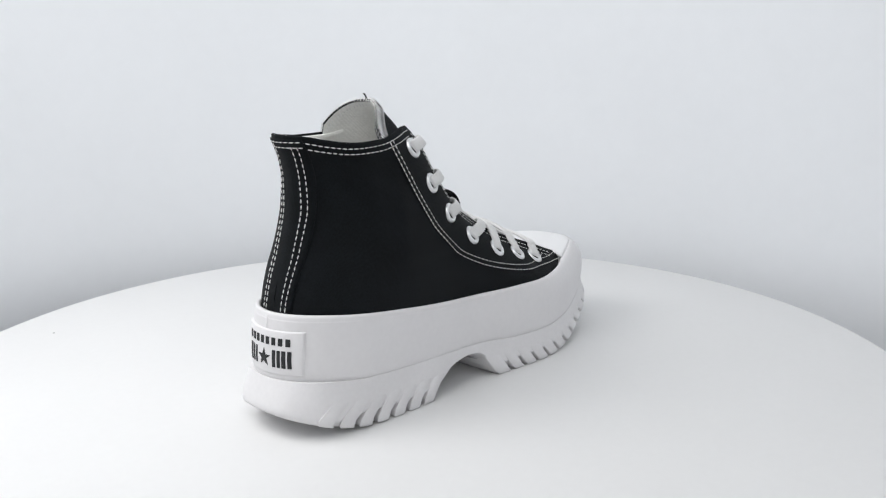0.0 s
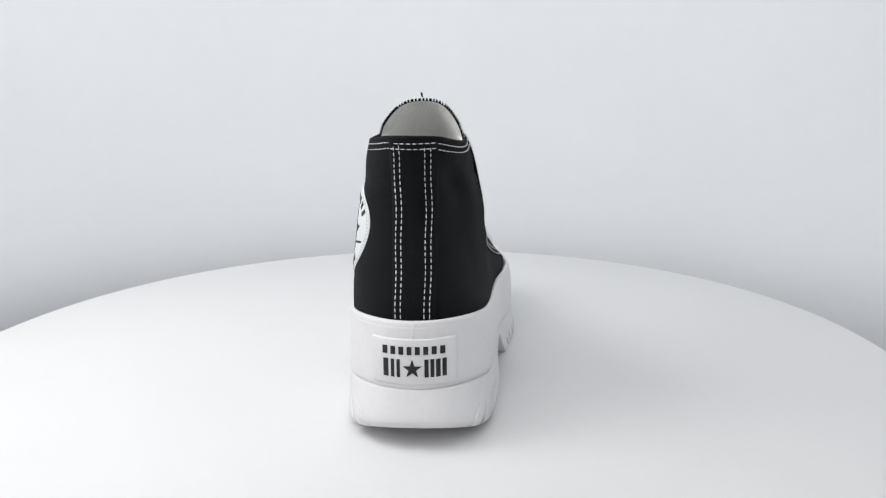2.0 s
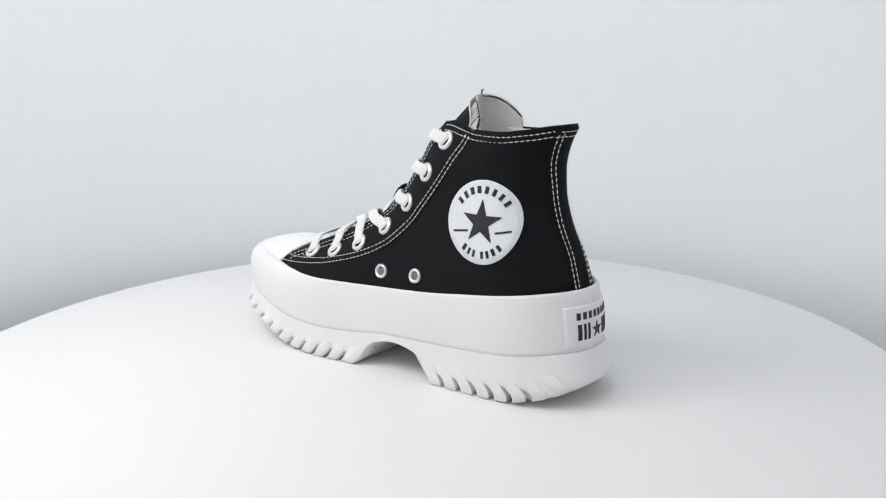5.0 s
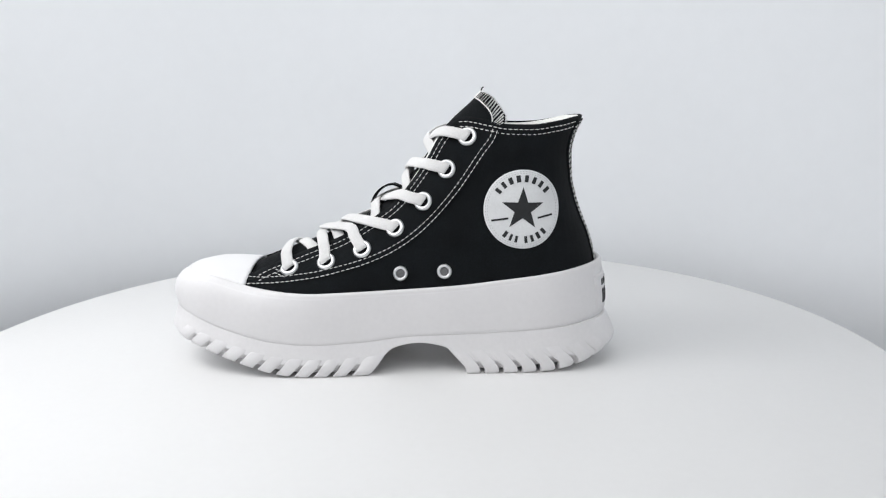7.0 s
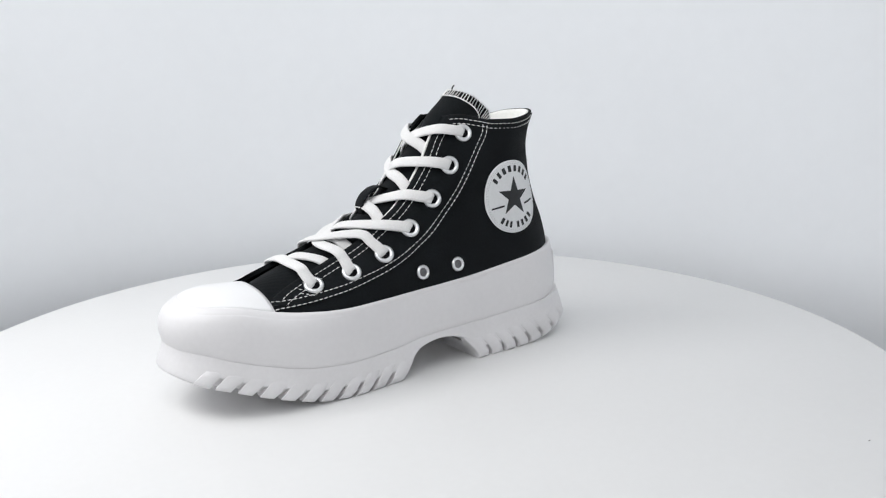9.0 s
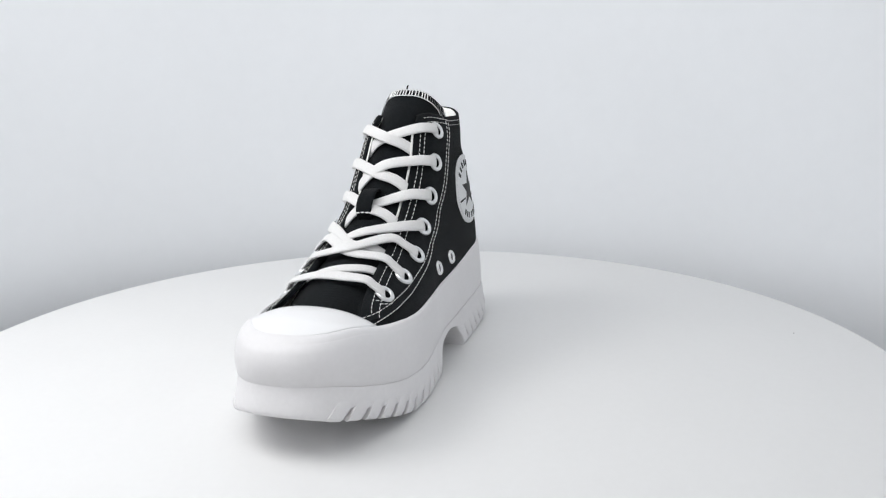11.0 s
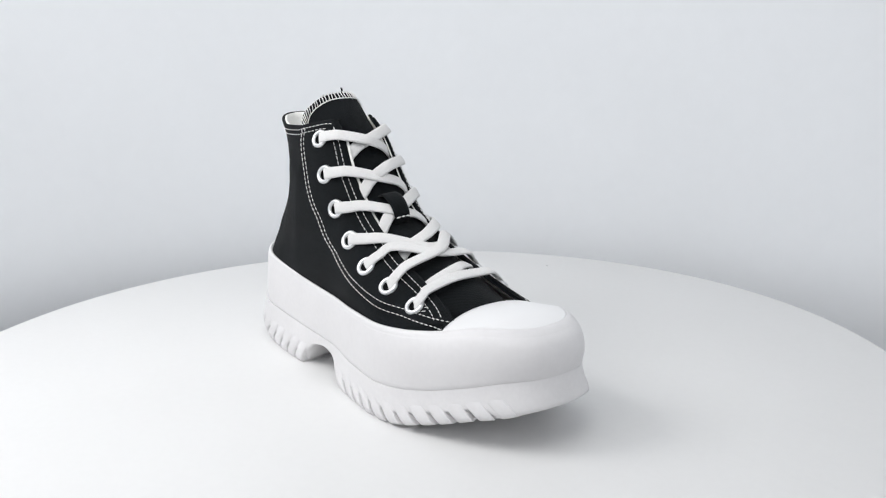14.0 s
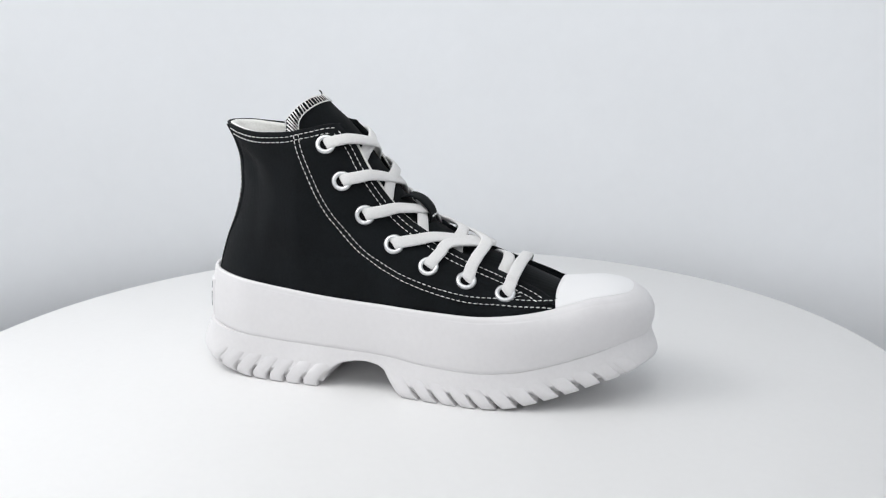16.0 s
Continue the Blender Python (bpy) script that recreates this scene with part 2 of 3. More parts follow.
# how far the outsole stands out between the seam (0) and the tread (1): heel end, toe end, width over the sidewall
sole_back = smooth([(0, -134), (0.15, -135.4), (0.38, -137.6), (0.6, -139.4), (0.82, -140.6), (0.87, -140.4), (1.0, -136.2), (1.2, -130)])
sole_front = smooth([(0, 161.0), (0.2, 161.5), (0.5, 163.3), (0.92, 165.2), (1.0, 164.2), (1.2, 158)])
sole_wide = smooth([(0, 0.12), (0.2, 0.5), (0.5, 1.2), (0.9, 1.7), (1.0, 0.9), (1.2, -3)])


def sole_point(a, side, t, push=0.0):
    """A point of the outsole's wall: a runs 0..pi from heel to toe along one side, t from seam to tread."""
    xb, xf = sole_back(t) - push, sole_front(t) + push
    x = xb + (xf - xb) * (1 - math.cos(a)) / 2
    wide = (fox_left if side > 0 else fox_right)(x) + sole_wide(t) - (1.5 if side > 0 else 2.2) * t * min(max((-70 - x) / 40, 0), 1) + push
    end = ends(x, xb, xf, nb=2.4, rf=80, nf=2.5) if side > 0 else ends(x, xb, xf, nb=2.4, rf=104, nf=2.3)
    return np.array([x, side * wide * end, seam_z(x) * (1 - t) + tread_z(x) * t])


def outsole(parent):
    skew = smooth([(-30, 0), (-5, 5), (10, 10), (30, 10), (60, 0)])

    def under(x, y):
        """The height of the moulded wall's lower edge: over the tread blocks, up into the arch, down at heel and toe."""
        z = under_z(x + (skew(x) * min(1, -y / 20) if y < 0 else 0)) - (1.2 * math.exp(-((x + 14) / 16) ** 2) * min(1, -y / 20) if y < 0 else 0)
        plain = min(max((40 - abs(y)) / 7, 0), 1) if x < -100 else min(max((36 - abs(y)) / 7, 0), 1) if x > 110 else 0.0
        return z + (tread_z(x) - z) * plain

    def core(x, y):
        z = under(x, y)
        k = min(max((10 - (z - tread_z(x))) / 2.4, 0), 1)
        return z - k * max(z - tread_z(x) - 2.4, 0)
    n = 150
    turns = [(math.pi * i / n, 1) for i in range(n + 1)] + [(math.pi * i / n, -1) for i in range(n - 1, 0, -1)]
    rows = [[sole_point(a, sd, 0.0, -4.0) + np.array([0, 0, -0.02]) for a, sd in turns]]
    for f in (0.0, 0.012, 0.06, 0.2, 0.36, 0.52, 0.68, 0.8, 0.88, 0.94, 0.98, 1.0):
        row = []
        for a, sd in turns:
            p = sole_point(a, sd, 0.6)
            low = (seam_z(p[0]) - under(p[0], p[1])) / (seam_z(p[0]) - tread_z(p[0]))
            q = sole_point(a, sd, f * low, 0.0 if f < 0.9 else -1.6 * ((f - 0.9) / 0.1) ** 2)
            row.append(q)
        rows.append(row)
    for push in (-3.5, -9.0):
        row = []
        for a, sd in turns:
            q = sole_point(a, sd, 1.0, push)
            row.append(np.array([q[0], q[1], core(q[0], q[1])]))
        rows.append(row)
    bm = bmesh.new()
    vs = grid(bm, rows, closed=True)
    for ring_vs in (vs[0], vs[-1]):
        m = len(ring_vs)
        for i in range(n):
            quad = []
            for v in (ring_vs[i], ring_vs[i + 1], ring_vs[(m - i - 1) % m], ring_vs[(m - i) % m]):
                if v not in quad:
                    quad.append(v)
            if len(quad) > 2:
                bm.faces.new(quad)
    body = part("outsole", bm, M_OUTSOLE, parent, "chunky white lugged rubber outsole with a high arch")
    body.data.set_sharp_from_angle(angle=radians(50))

    # each side's arc length, from the heel's middle to the toe's
    arcs = {}
    for sd in (1, -1):
        a = np.linspace(0, math.pi, 400)
        p = np.array([sole_point(v, sd, 0.9) for v in a])
        arcs[sd] = (a, p, np.concatenate([[0], np.cumsum(np.linalg.norm(np.diff(p[:, :2], axis=0), axis=1))]))

    def lug(sd, middle, wide, lean, reach=0.42):
        """One moulded rib: deep and narrow at the ground, leaning and fading into the wall above."""
        a, p, s = arcs[sd]
        rows = []
        x0 = np.interp(middle, s, p[:, 0])
        tall = seam_z(x0) - tread_z(x0)
        for t, push, grow, deep in ((0.3, -0.5, 1.18, 0.1), (0.42, 0.0, 1.16, 0.12), (0.56, 0.4, 1.12, 0.2), (0.7, 0.65, 1.07, 1), (0.82, 0.75, 1.02, 1), (0.93, 0.7, 0.98, 1), (0.975, 0.45, 0.96, 1), (1.0, -0.2, 0.94, 1)):
            c = middle + lean * tall * (1 - t)
            half = wide / 2 * grow
            row = []
            for off, up in ((-1.0, None), (-1.0, -1.3), (-0.98, -0.45), (-0.88, -0.05), (0.0, 0.05), (0.88, -0.05), (0.98, -0.45), (1.0, -1.3), (1.0, None)):
                v = float(np.interp(c + off * half, s, a))
                q = sole_point(v, sd, t, push - 1.3 if up is None else push + up)
                if up is None:
                    f = reach if deep == 1 else deep
                    q = np.array([q[0] + (min(max(q[0], -95), 115) - q[0]) * f, q[1] * (1 - f), q[2]])
                row.append(q)
            rows.append(row)
        bm = bmesh.new()
        vs = grid(bm, rows, closed=True)
        bm.faces.new(vs[0])
        bm.faces.new(vs[-1])
        ob = part("lug", bm, M_OUTSOLE, body)
        ob.data.set_sharp_from_angle(angle=radians(48))

    for sd in (1, -1):
        a, p, s = arcs[sd]
        place = lambda x: float(np.interp(x, p[:, 0], s))
        along = lambda v, c: float(np.interp(v, s, p[:, c]))
        # heel ribs: their tops lean to the toe
        m = place(-41 if sd > 0 else -45.5) - 4.5
        while abs(along(m, 1)) > 27 or along(m, 0) > -112:
            lug(sd, m, 9.0 * random.uniform(0.96, 1.04), 0.72, 0.97 if along(m, 0) > -56 else 0.42)
            m -= 12.4
        # forefoot ribs: their tops lean to the heel
        m = place(25 if sd > 0 else 15) + 5.6
        lug(sd, m, 11.5, -0.72, 0.97)
        m += 14.0
        while abs(along(m, 1)) > 24 or along(m, 0) < 120:
            lug(sd, m, 9.0 * random.uniform(0.96, 1.04), -0.72)
            m += 12.4
    return body


# the upper
throat_x = smooth([(46, 118), (52, 114), (59, 110.5), (63, 104), (67, 97), (73, 82), (80, 63.5), (87, 45), (95, 30), (109, 9), (128, -7), (139, -14.5), (152, -22), (160, -29), (165, -35)])
heel_x = smooth([(46, -127), (66, -126), (86, -121.5), (101, -115.8), (113, -112), (125, -109.6), (140, -109), (151, -111), (163, -116.4)])
collar_z = smooth([(-120, 164.5), (-110, 163.3), (-100, 161.2), (-82, 159.2), (-66, 159.6), (-52, 161.8), (-38, 164), (-28, 163)])
side_w = smooth([(-130, 37.5), (-100, 38.3), (-60, 39.4), (0, 40.6), (30, 43.2), (60, 45.5), (75, 44.8), (85, 42.5), (104, 36), (118, 29)])
def rim_z(x, side):
    """The collar's height; the patch side stands a little higher."""
    return collar_z(x) + 0.5 + side * 1.0 * min(max((x + 118) / 25, 0), 1) * min(max((-30 - x) / 15, 0), 1)


brow = smooth([(50, 24), (70, 24), (100, 22), (130, 17), (165, 13)])


throat_z = smooth([(-35, 165), (-29, 160), (-22, 152), (-14.5, 139), (-7, 128), (9, 109), (30, 95), (45, 87), (63.5, 80), (82, 73), (97, 67), (104, 63), (110.5, 60)])
arch_p = smooth([(0, 2.4), (30, 2.0), (53, 1.55), (77, 1.25), (110, 1.25)])
arch_q = smooth([(0, 2.4), (30, 2.0), (53, 1.5), (77, 0.78), (110, 0.85)])   # the plain side falls in towards the toe
throat_w = smooth([(-20, 16), (10, 17), (40, 19), (70, 21), (90, 23.5), (104, 27), (110, 29)])


def half_width(x, z, side=1):
    """Half the upper's width: the ankle's taper behind, a low arch over the forefoot."""
    t = min(max((x + 20) / 45, 0), 1)
    t = t * t * (3 - 2 * t)
    low = 0.0
    if t > 0:
        wide = side_w(x) + (0 if side > 0 else 0.45 * (fox_right(x) - fox_left(x)))
        wide -= max(x - 85, 0) * (0.03 if side > 0 else 0.12)
        f = fox_z(x)
        h = min(max((z - f) / max(throat_z(x) - f, 3), 0.0), 1.15)
        a = throat_w(x)
        low = a + (wide - a) * (1 - math.copysign(abs(h) ** (arch_p if side > 0 else arch_q)(x), h))
    return low * t + ankle_width(x, z, side) * (1 - t) if t < 1 else low


heel_shape = smooth([(60, 2.06), (75, 2.03), (100, 1.88), (135, 1.74), (165, 1.86)])


def heel_n(z, side):
    """How square the heel is in plan; the plain side is pinched below the ankle."""
    return heel_shape(z) + (0.10 * math.exp(-((z - 122) / 26) ** 2) if side > 0 else 0.0) - (0.0 if side > 0 else 0.22 * math.exp(-((z - 108) / 26) ** 2))


heel_r = smooth([(50, 45), (80, 44), (105, 42), (135, 37), (165, 36)])


plain_pinch = smooth([(60, 0), (70, -2.4), (82, -5.6), (110, -7.4), (134, -6.8), (150, -3.0), (163, 0.6)])   # the plain side narrows behind the ankle and flares at the collar


def shift_w(x, z, side):
    return (1.4 * min(max((z - 60) / 22, 0), 1) if side > 0 else plain_pinch(z)) * min(max((-56 - x) / 32, 0), 1)


def ankle_width(x, z, side):
    h = max(z - 60, 0)
    w = side_w(x) - 0.00118 * h * h + shift_w(x, z, side)
    xf = throat_x(z)
    slope = (throat_x(z + 2) - throat_x(z - 2)) / 4
    q = max(xf - x, 0) / math.sqrt(1 + slope * slope)
    w -= brow(z) * math.exp(-q / 14)
    d = min(max((x - heel_x(z)) / heel_r(z), 0), 1)
    n = heel_n(z, side)
    return w * (1 - (1 - d) ** n) ** (1 / n)


def on_side(x, z, side, lift=0.0):
    """A point of the upper's side, lifted off it."""
    y = half_width(x, z, side)
    dx = (half_width(x + 1, z, side) - half_width(x - 1, z, side)) / 2
    dz = (half_width(x, z + 1, side) - half_width(x, z - 1, side)) / 2
    n = np.array([-dx, 1, -dz])
    n /= np.linalg.norm(n)
    k = min(max((x - heel_x(z)) / 9, 0), 1)
    n = n * k + np.array([-1.0, 0, 0]) * (1 - k)
    n /= np.linalg.norm(n)
    return np.array([x, y, z]) * (1, side, 1) + lift * n * (1, side, 1)


def side_normal(x, z, side):
    return on_side(x, z, side, 1.0) - on_side(x, z, side, 0.0)


def on_heel(y, z, lift=0.0):
    """A point of the upper's back, by its distance from the middle."""
    w = side_w(-100) - 0.00118 * max(z - 60, 0) ** 2 + shift_w(-100, z, y)
    a = min(abs(y) / w, 0.97)
    d = heel_r(z) * (1 - (1 - a ** heel_n(z, y)) ** (1 / heel_n(z, y)))
    return np.array([heel_x(z) + d - lift, y * (1 + lift / 40), z])


def shell(lift, top, levels=40, cols=46, far=1.0):
    """Rows of the upper from the throat of one side round the heel to the other."""
    rows = []
    for j in range(levels + 1):
        v = j / levels
        z0 = 50 + v * 112.5
        row = []
        for side in (1, -1):
            half = []
            for i in range(cols + 1):
                u = i / cols
                x = heel_x(z0) + (throat_x(z0) - heel_x(z0)) * (far(z0) if callable(far) else far) * u ** 1.7
                z = z0 + v ** 5 * (rim_z(x, side) + top - 162.5) + (1 - v) ** 4 * (fox_z(x) - 56)
                # soft folds where the ankle bends
                crease = 0.9 * math.sin(0.16 * z + 0.07 * x + side) * math.exp(-((z - 138) / 16) ** 2) * min(1, max(0, (x - heel_x(z0)) / 25)) * min(1, max(0, (throat_x(z0) - x) / 30))
                if side < 0:
                    crease -= 2.2 * math.exp(-(((x + 92) + (z - 137) * 0.7) / 7) ** 2 - ((z - 137) / 11) ** 2)
                    crease += 0.9 * math.exp(-(((x + 82) + (z - 141) * 1.6) / 5) ** 2 - ((z - 141) / 9) ** 2)
                half.append(on_side(x, z, side, lift + crease))
            row += half[::-1] if side == 1 else half[1:]
        rows.append(row)
    return rows


def stitches(bm, pts, normals, length=2.4, gap=1.0, wide=0.68, high=0.36):
    """Single raised stitches along a line."""
    p = np.array(pts)
    nn = np.array(normals)
    s = np.concatenate([[0], np.cumsum(np.linalg.norm(np.diff(p, axis=0), axis=1))])
    pick = lambda a, v: np.array([np.interp(v, s, a[:, c]) for c in range(3)])
    v = 0.4
    while v + length < s[-1]:
        long = length * random.uniform(0.9, 1.08)
        a, b = pick(p, v), pick(p, min(v + long, s[-1]))
        n = pick(nn, v + long / 2)
        n /= np.linalg.norm(n) + 1e-9
        t = (b - a) / (np.linalg.norm(b - a) + 1e-9)
        w = np.cross(n, t) * wide / 2
        m = (a + b) / 2
        lo = [V(bm, q - n * 0.25) for q in (a + w * 0.5, a - w * 0.5, m - w, b - w * 0.5, b + w * 0.5, m + w)]
        hi = [V(bm, q + n * h) for q, h in ((a + w * 0.35, 0.05), (a - w * 0.35, 0.05), (m - w * 0.6, high), (b - w * 0.35, 0.05), (b + w * 0.35, 0.05), (m + w * 0.6, high))]
        bm.faces.new(hi)
        for k in range(6):
            bm.faces.new((lo[k], lo[(k + 1) % 6], hi[(k + 1) % 6], hi[k]))
        v += long + gap


def side_seam(parent, keys, side, offsets, lift, name="stitching"):
    """Rows of stitches along keys (x, z) on one side, at the given offsets across."""
    c = evenly(spline(keys, 10), 1.5)
    for off in offsets:
        pts, nn = [], []
        for i, (x, z) in enumerate(c):
            a, b = c[max(i - 1, 0)], c[min(i + 1, len(c) - 1)]
            t = (b - a) / (np.linalg.norm(b - a) + 1e-9)
            q = (x - t[1] * off, z + t[0] * off)
            pts.append(on_side(*q, side, lift))
            nn.append(side_normal(*q, side))
        bm = bmesh.new()
        stitches(bm, pts, nn)
        part(name, bm, M_THREAD, parent, "row of white stitches", smoothed=False, kind="stuff")


REAR_SEAM = {1: [(-58.5, 158), (-56, 152), (-49, 143), (-38, 127), (-27, 113), (-12, 97), (6, 84), (24, 75.8), (43, 70), (61, 65.8), (84, 62.6), (107, 60.8)],
             -1: [(-57, 158), (-54.5, 150), (-49, 138), (-39, 119), (-27, 103), (-9, 86), (10, 76), (29, 69.6), (47, 65.2), (64, 62.6), (84, 61.2), (106, 60.5)]}
EYELETS = {1: [(-40.7, 153.3), (-27.3, 133.2), (-12, 112.7), (6.5, 95.3), (28.2, 81.8), (52.1, 73.6), (77, 68.9)],
           -1: [(-37.9, 151.8), (-26.3, 130), (-11.4, 109.7), (7.6, 92.5), (30.1, 80.3), (53.4, 72.7), (76.8, 65.6)]}


def throat_point(s):
    """The throat's edge in the side view, 0 at the top and 1 at the toe."""
    z = 164 - 104.5 * s
    return throat_x(z), z


def eyestay(parent, side):
    """The raised facing that carries the eyelets."""
    n, m = 60, 14
    a = evenly(spline(REAR_SEAM[side], 10), 0.8)
    front = evenly([throat_point(k / 160) for k in range(161)], 0.8)
    rows = []
    for i in range(n + 1):
        p, q = a[int(i / n * (len(a) - 1))], front[int(i / n * (len(front) - 1))]
        d = q - p
        p = p - d / np.linalg.norm(d) * 2.6
        row = [on_side(*(p + (q - p) * k / m), side, 0.95) for k in range(m + 1)]
        row[0] = on_side(*p, side, -0.2)
        row.insert(1, on_side(*(p + (q - p) * 0.02), side, 0.85))
        tip = on_side(*q, side, 0.95)
        back = on_side(*q, side, -2.2)
        row += [tip * 0.4 + back * 0.6 + np.array([0.4, 0, 0.4]), back]
        rows.append(row)
    bm = bmesh.new()
    grid(bm, rows)
    e = part("eyestay", bm, M_CANVAS, parent, "black canvas lace facing")
    side_seam(e, REAR_SEAM[side], side, (-1.45, 1.45), 1.0)
    inner = []
    for k in range(4, 152):
        inner.append(throat_point(k / 160))
    edge = evenly(inner, 6)
    moved = []
    for i, q in enumerate(edge):
        t = edge[min(i + 1, len(edge) - 1)] - edge[max(i - 1, 0)]
        t /= np.linalg.norm(t)
        moved.append(q + 4.0 * np.array([t[1], -t[0]]))
    side_seam(e, [tuple(q) for q in moved], side, (-1.2, 1.4), 1.0)
    edge_line = [throat_point(k / 60) for k in range(5, 36)]
    bm = bmesh.new()
    rope(bm, [on_side(x + 0.9, z, side, -1.5) for x, z in edge_line], [side_normal(x - 1, z, side) for x, z in edge_line], 1.7, 0.9)
    part("edge_binding", bm, M_LINING, e, "thin white inner edge")
    # the small triangle at the front tip
    x0 = 88 if side == 1 else 87
    z0 = REAR_SEAM[side][-2][1] + 0.6
    side_seam(e, [(x0 - 9, z0 + 0.9), (x0 - 4, z0 + 1.9), (x0 + 1.5, z0 + 3.2)], side, (0, 1.8), 1.0)
    for k, (x, z) in enumerate(EYELETS[side]):
        ring(e, on_side(x, z, side, 1.0), side_normal(x, z, side), 6.2, 3.5, 1.5)
    return e


def ring(parent, at, normal, ro, ri, high, name="eyelet", mat=None, label="shiny white-metal eyelet ring", hole=None):
    n = Vector(normal).normalized()
    turn = n.to_track_quat("Z", "Y").to_matrix()
    prof = [(ro, -0.6), (ro, 0.25 * high), (ro - 0.5, 0.7 * high), (0.5 * (ro + ri) + 0.2, high), (ri + 0.35, 0.72 * high), (ri, 0.2 * high), (ri - 0.15, -1.2)]
    bm = bmesh.new()
    rows = []
    for r, h in prof:
        rows.append([Vector(at) + turn @ Vector((r * math.cos(2 * math.pi * i / 28), r * math.sin(2 * math.pi * i / 28), h)) for i in range(28)])
    grid(bm, rows, closed=True)
    o = part(name, bm, mat or M_METAL, parent, label)
    # a flat disc fills the ring; without vent mesh its black paints the hole's shade
    bm = bmesh.new()
    rows = [[Vector(at) + turn @ Vector((r * math.cos(2 * math.pi * i / 20), r * math.sin(2 * math.pi * i / 20), 0.1)) for i in range(20)] for r in (ri - 0.02, ri * 0.5, 0.02)]
    grid(bm, rows, closed=True)
    part("hole", bm, hole or M_HOLE_SHADE, o, "grey mesh in the eyelet" if hole else "black disc painted as the shade in the eyelet hole")
    return o


def upper(parent):
    bm = bmesh.new()
    outer, inner = shell(0.0, 0.0), shell(-1.8, -0.2)
    vs = grid(bm, outer)
    wi = grid(bm, [inner[-1], inner[-3], inner[-6]])
    rim = [o * 0.5 + i * 0.5 + np.array([0, 0, 0.7]) for o, i in zip(outer[-1], inner[-1])]
    rv = [V(bm, p) for p in rim]
    for i in range(len(rv) - 1):
        bm.faces.new((vs[-1][i], vs[-1][i + 1], rv[i + 1], rv[i]))
        bm.faces.new((rv[i], rv[i + 1], wi[0][i + 1], wi[0][i]))
    up = part("upper", bm, M_CANVAS, parent, "black canvas high-top upper")
    bm = bmesh.new()
    grid(bm, shell(-2.2, -0.2, far=smooth([(50, 0.88), (95, 0.9), (112, 0.985), (148, 0.985), (158, 0.94), (170, 0.94)])))
    thick(part("lining", bm, M_LINING, parent, "off-white fabric lining"), 1.3, -1)
    # collar stitching on each side, in two rows
    for side in (1, -1):
        for down in (2.9, 5.9):
            pts, nn = [], []
            for k in range(90):
                x = -111.5 + (78.5 - down * 0.2) * (k / 89) ** 1.25
                z = rim_z(x, side) - down
                pts.append(on_side(x, z, side, 0.15 if x < -60 else 1.05))
                nn.append(side_normal(x, z, side))
            bm = bmesh.new()
            stitches(bm, pts, nn)
            part("stitching", bm, M_THREAD, up, "row of white stitches", smoothed=False, kind="stuff")
    return up


def heel_strip(parent):
    rows = []
    for j in range(45):
        z = 60 + (162.4 - 60) * j / 44
        hw = 12.6 - 1.5 * (1 - j / 44)
        row = [on_heel(-hw, z, -0.3)] + [on_heel(-hw + 2 * hw * k / 14, z, 0.8) for k in range(15)] + [on_heel(hw, z, -0.3)]
        rows.append(row)
    rows.append([p + np.array([2.6, 0, 0.6]) for p in rows[-1]])
    bm = bmesh.new()
    grid(bm, rows)
    h = part("heel_strip", bm, M_CANVAS, parent, "black canvas strip down the heel")
    for y0 in (-9.6, -6.6, 6.6, 9.6):
        pts = [on_heel(y0 * (0.93 + 0.07 * k / 59) + 0.7 + 0.25 * math.sin(k * 0.3), 66 + (161 - 66) * k / 59, 0.9) for k in range(60)]
        nn = [np.array([-1, y0 * 0.05, 0.1]) for _ in pts]
        bm = bmesh.new()
        stitches(bm, pts, nn)
        part("stitching", bm, M_THREAD, h, "row of white stitches", smoothed=False, kind="stuff")
    for z in (161.0, 158.0):
        ys = np.linspace(-12.0, 12.0, 24)
        bm = bmesh.new()
        stitches(bm, [on_heel(y, z, 0.95) for y in ys], [np.array([-1, y * 0.05, 0.1]) for y in ys])
        part("stitching", bm, M_THREAD, h, "row of white stitches", smoothed=False, kind="stuff")
    return h


# tongue: its middle line in the side view, from under the toe cap to the tip
TONGUE = evenly(spline([(114, 61.5), (106, 66.6), (83, 75.9), (64, 83), (45, 90), (30, 98), (10, 113), (-6, 130.5), (-15, 143), (-22, 153), (-32, 164.5), (-42, 173.5), (-49.5, 180.5)], 10), 1.0)
T_LAST = len(TONGUE) - 1


def tongue_frame(s):
    i = min(max(s, 0), 1) * T_LAST
    k = min(int(i), T_LAST - 1)
    p = TONGUE[k] + (TONGUE[k + 1] - TONGUE[k]) * (i - k)
    a, b = TONGUE[max(k - 4, 0)], TONGUE[min(k + 5, T_LAST)]
    t = (b - a) / np.linalg.norm(b - a)
    return p, t


def on_tongue(s, y, lift=0.0):
    p, t = tongue_frame(s)
    n = np.array([-t[1], t[0]]) * (-1)
    n = np.array([abs(n[0]), abs(n[1])])
    top = min(max((p[1] - 135) / 30, 0), 1)
    drop = 10 * (abs(y) / 24) ** 2 * (1 - top) + 34 * (abs(y) / 24) ** 2.4 * top
    down = -n * (1 - top) + np.array([-1.0, 0.0]) * top
    q = p + n * lift * (1 - 0.0 * top) + down * drop
    return np.array([q[0], y * (1 + lift * 0.02), q[1]])


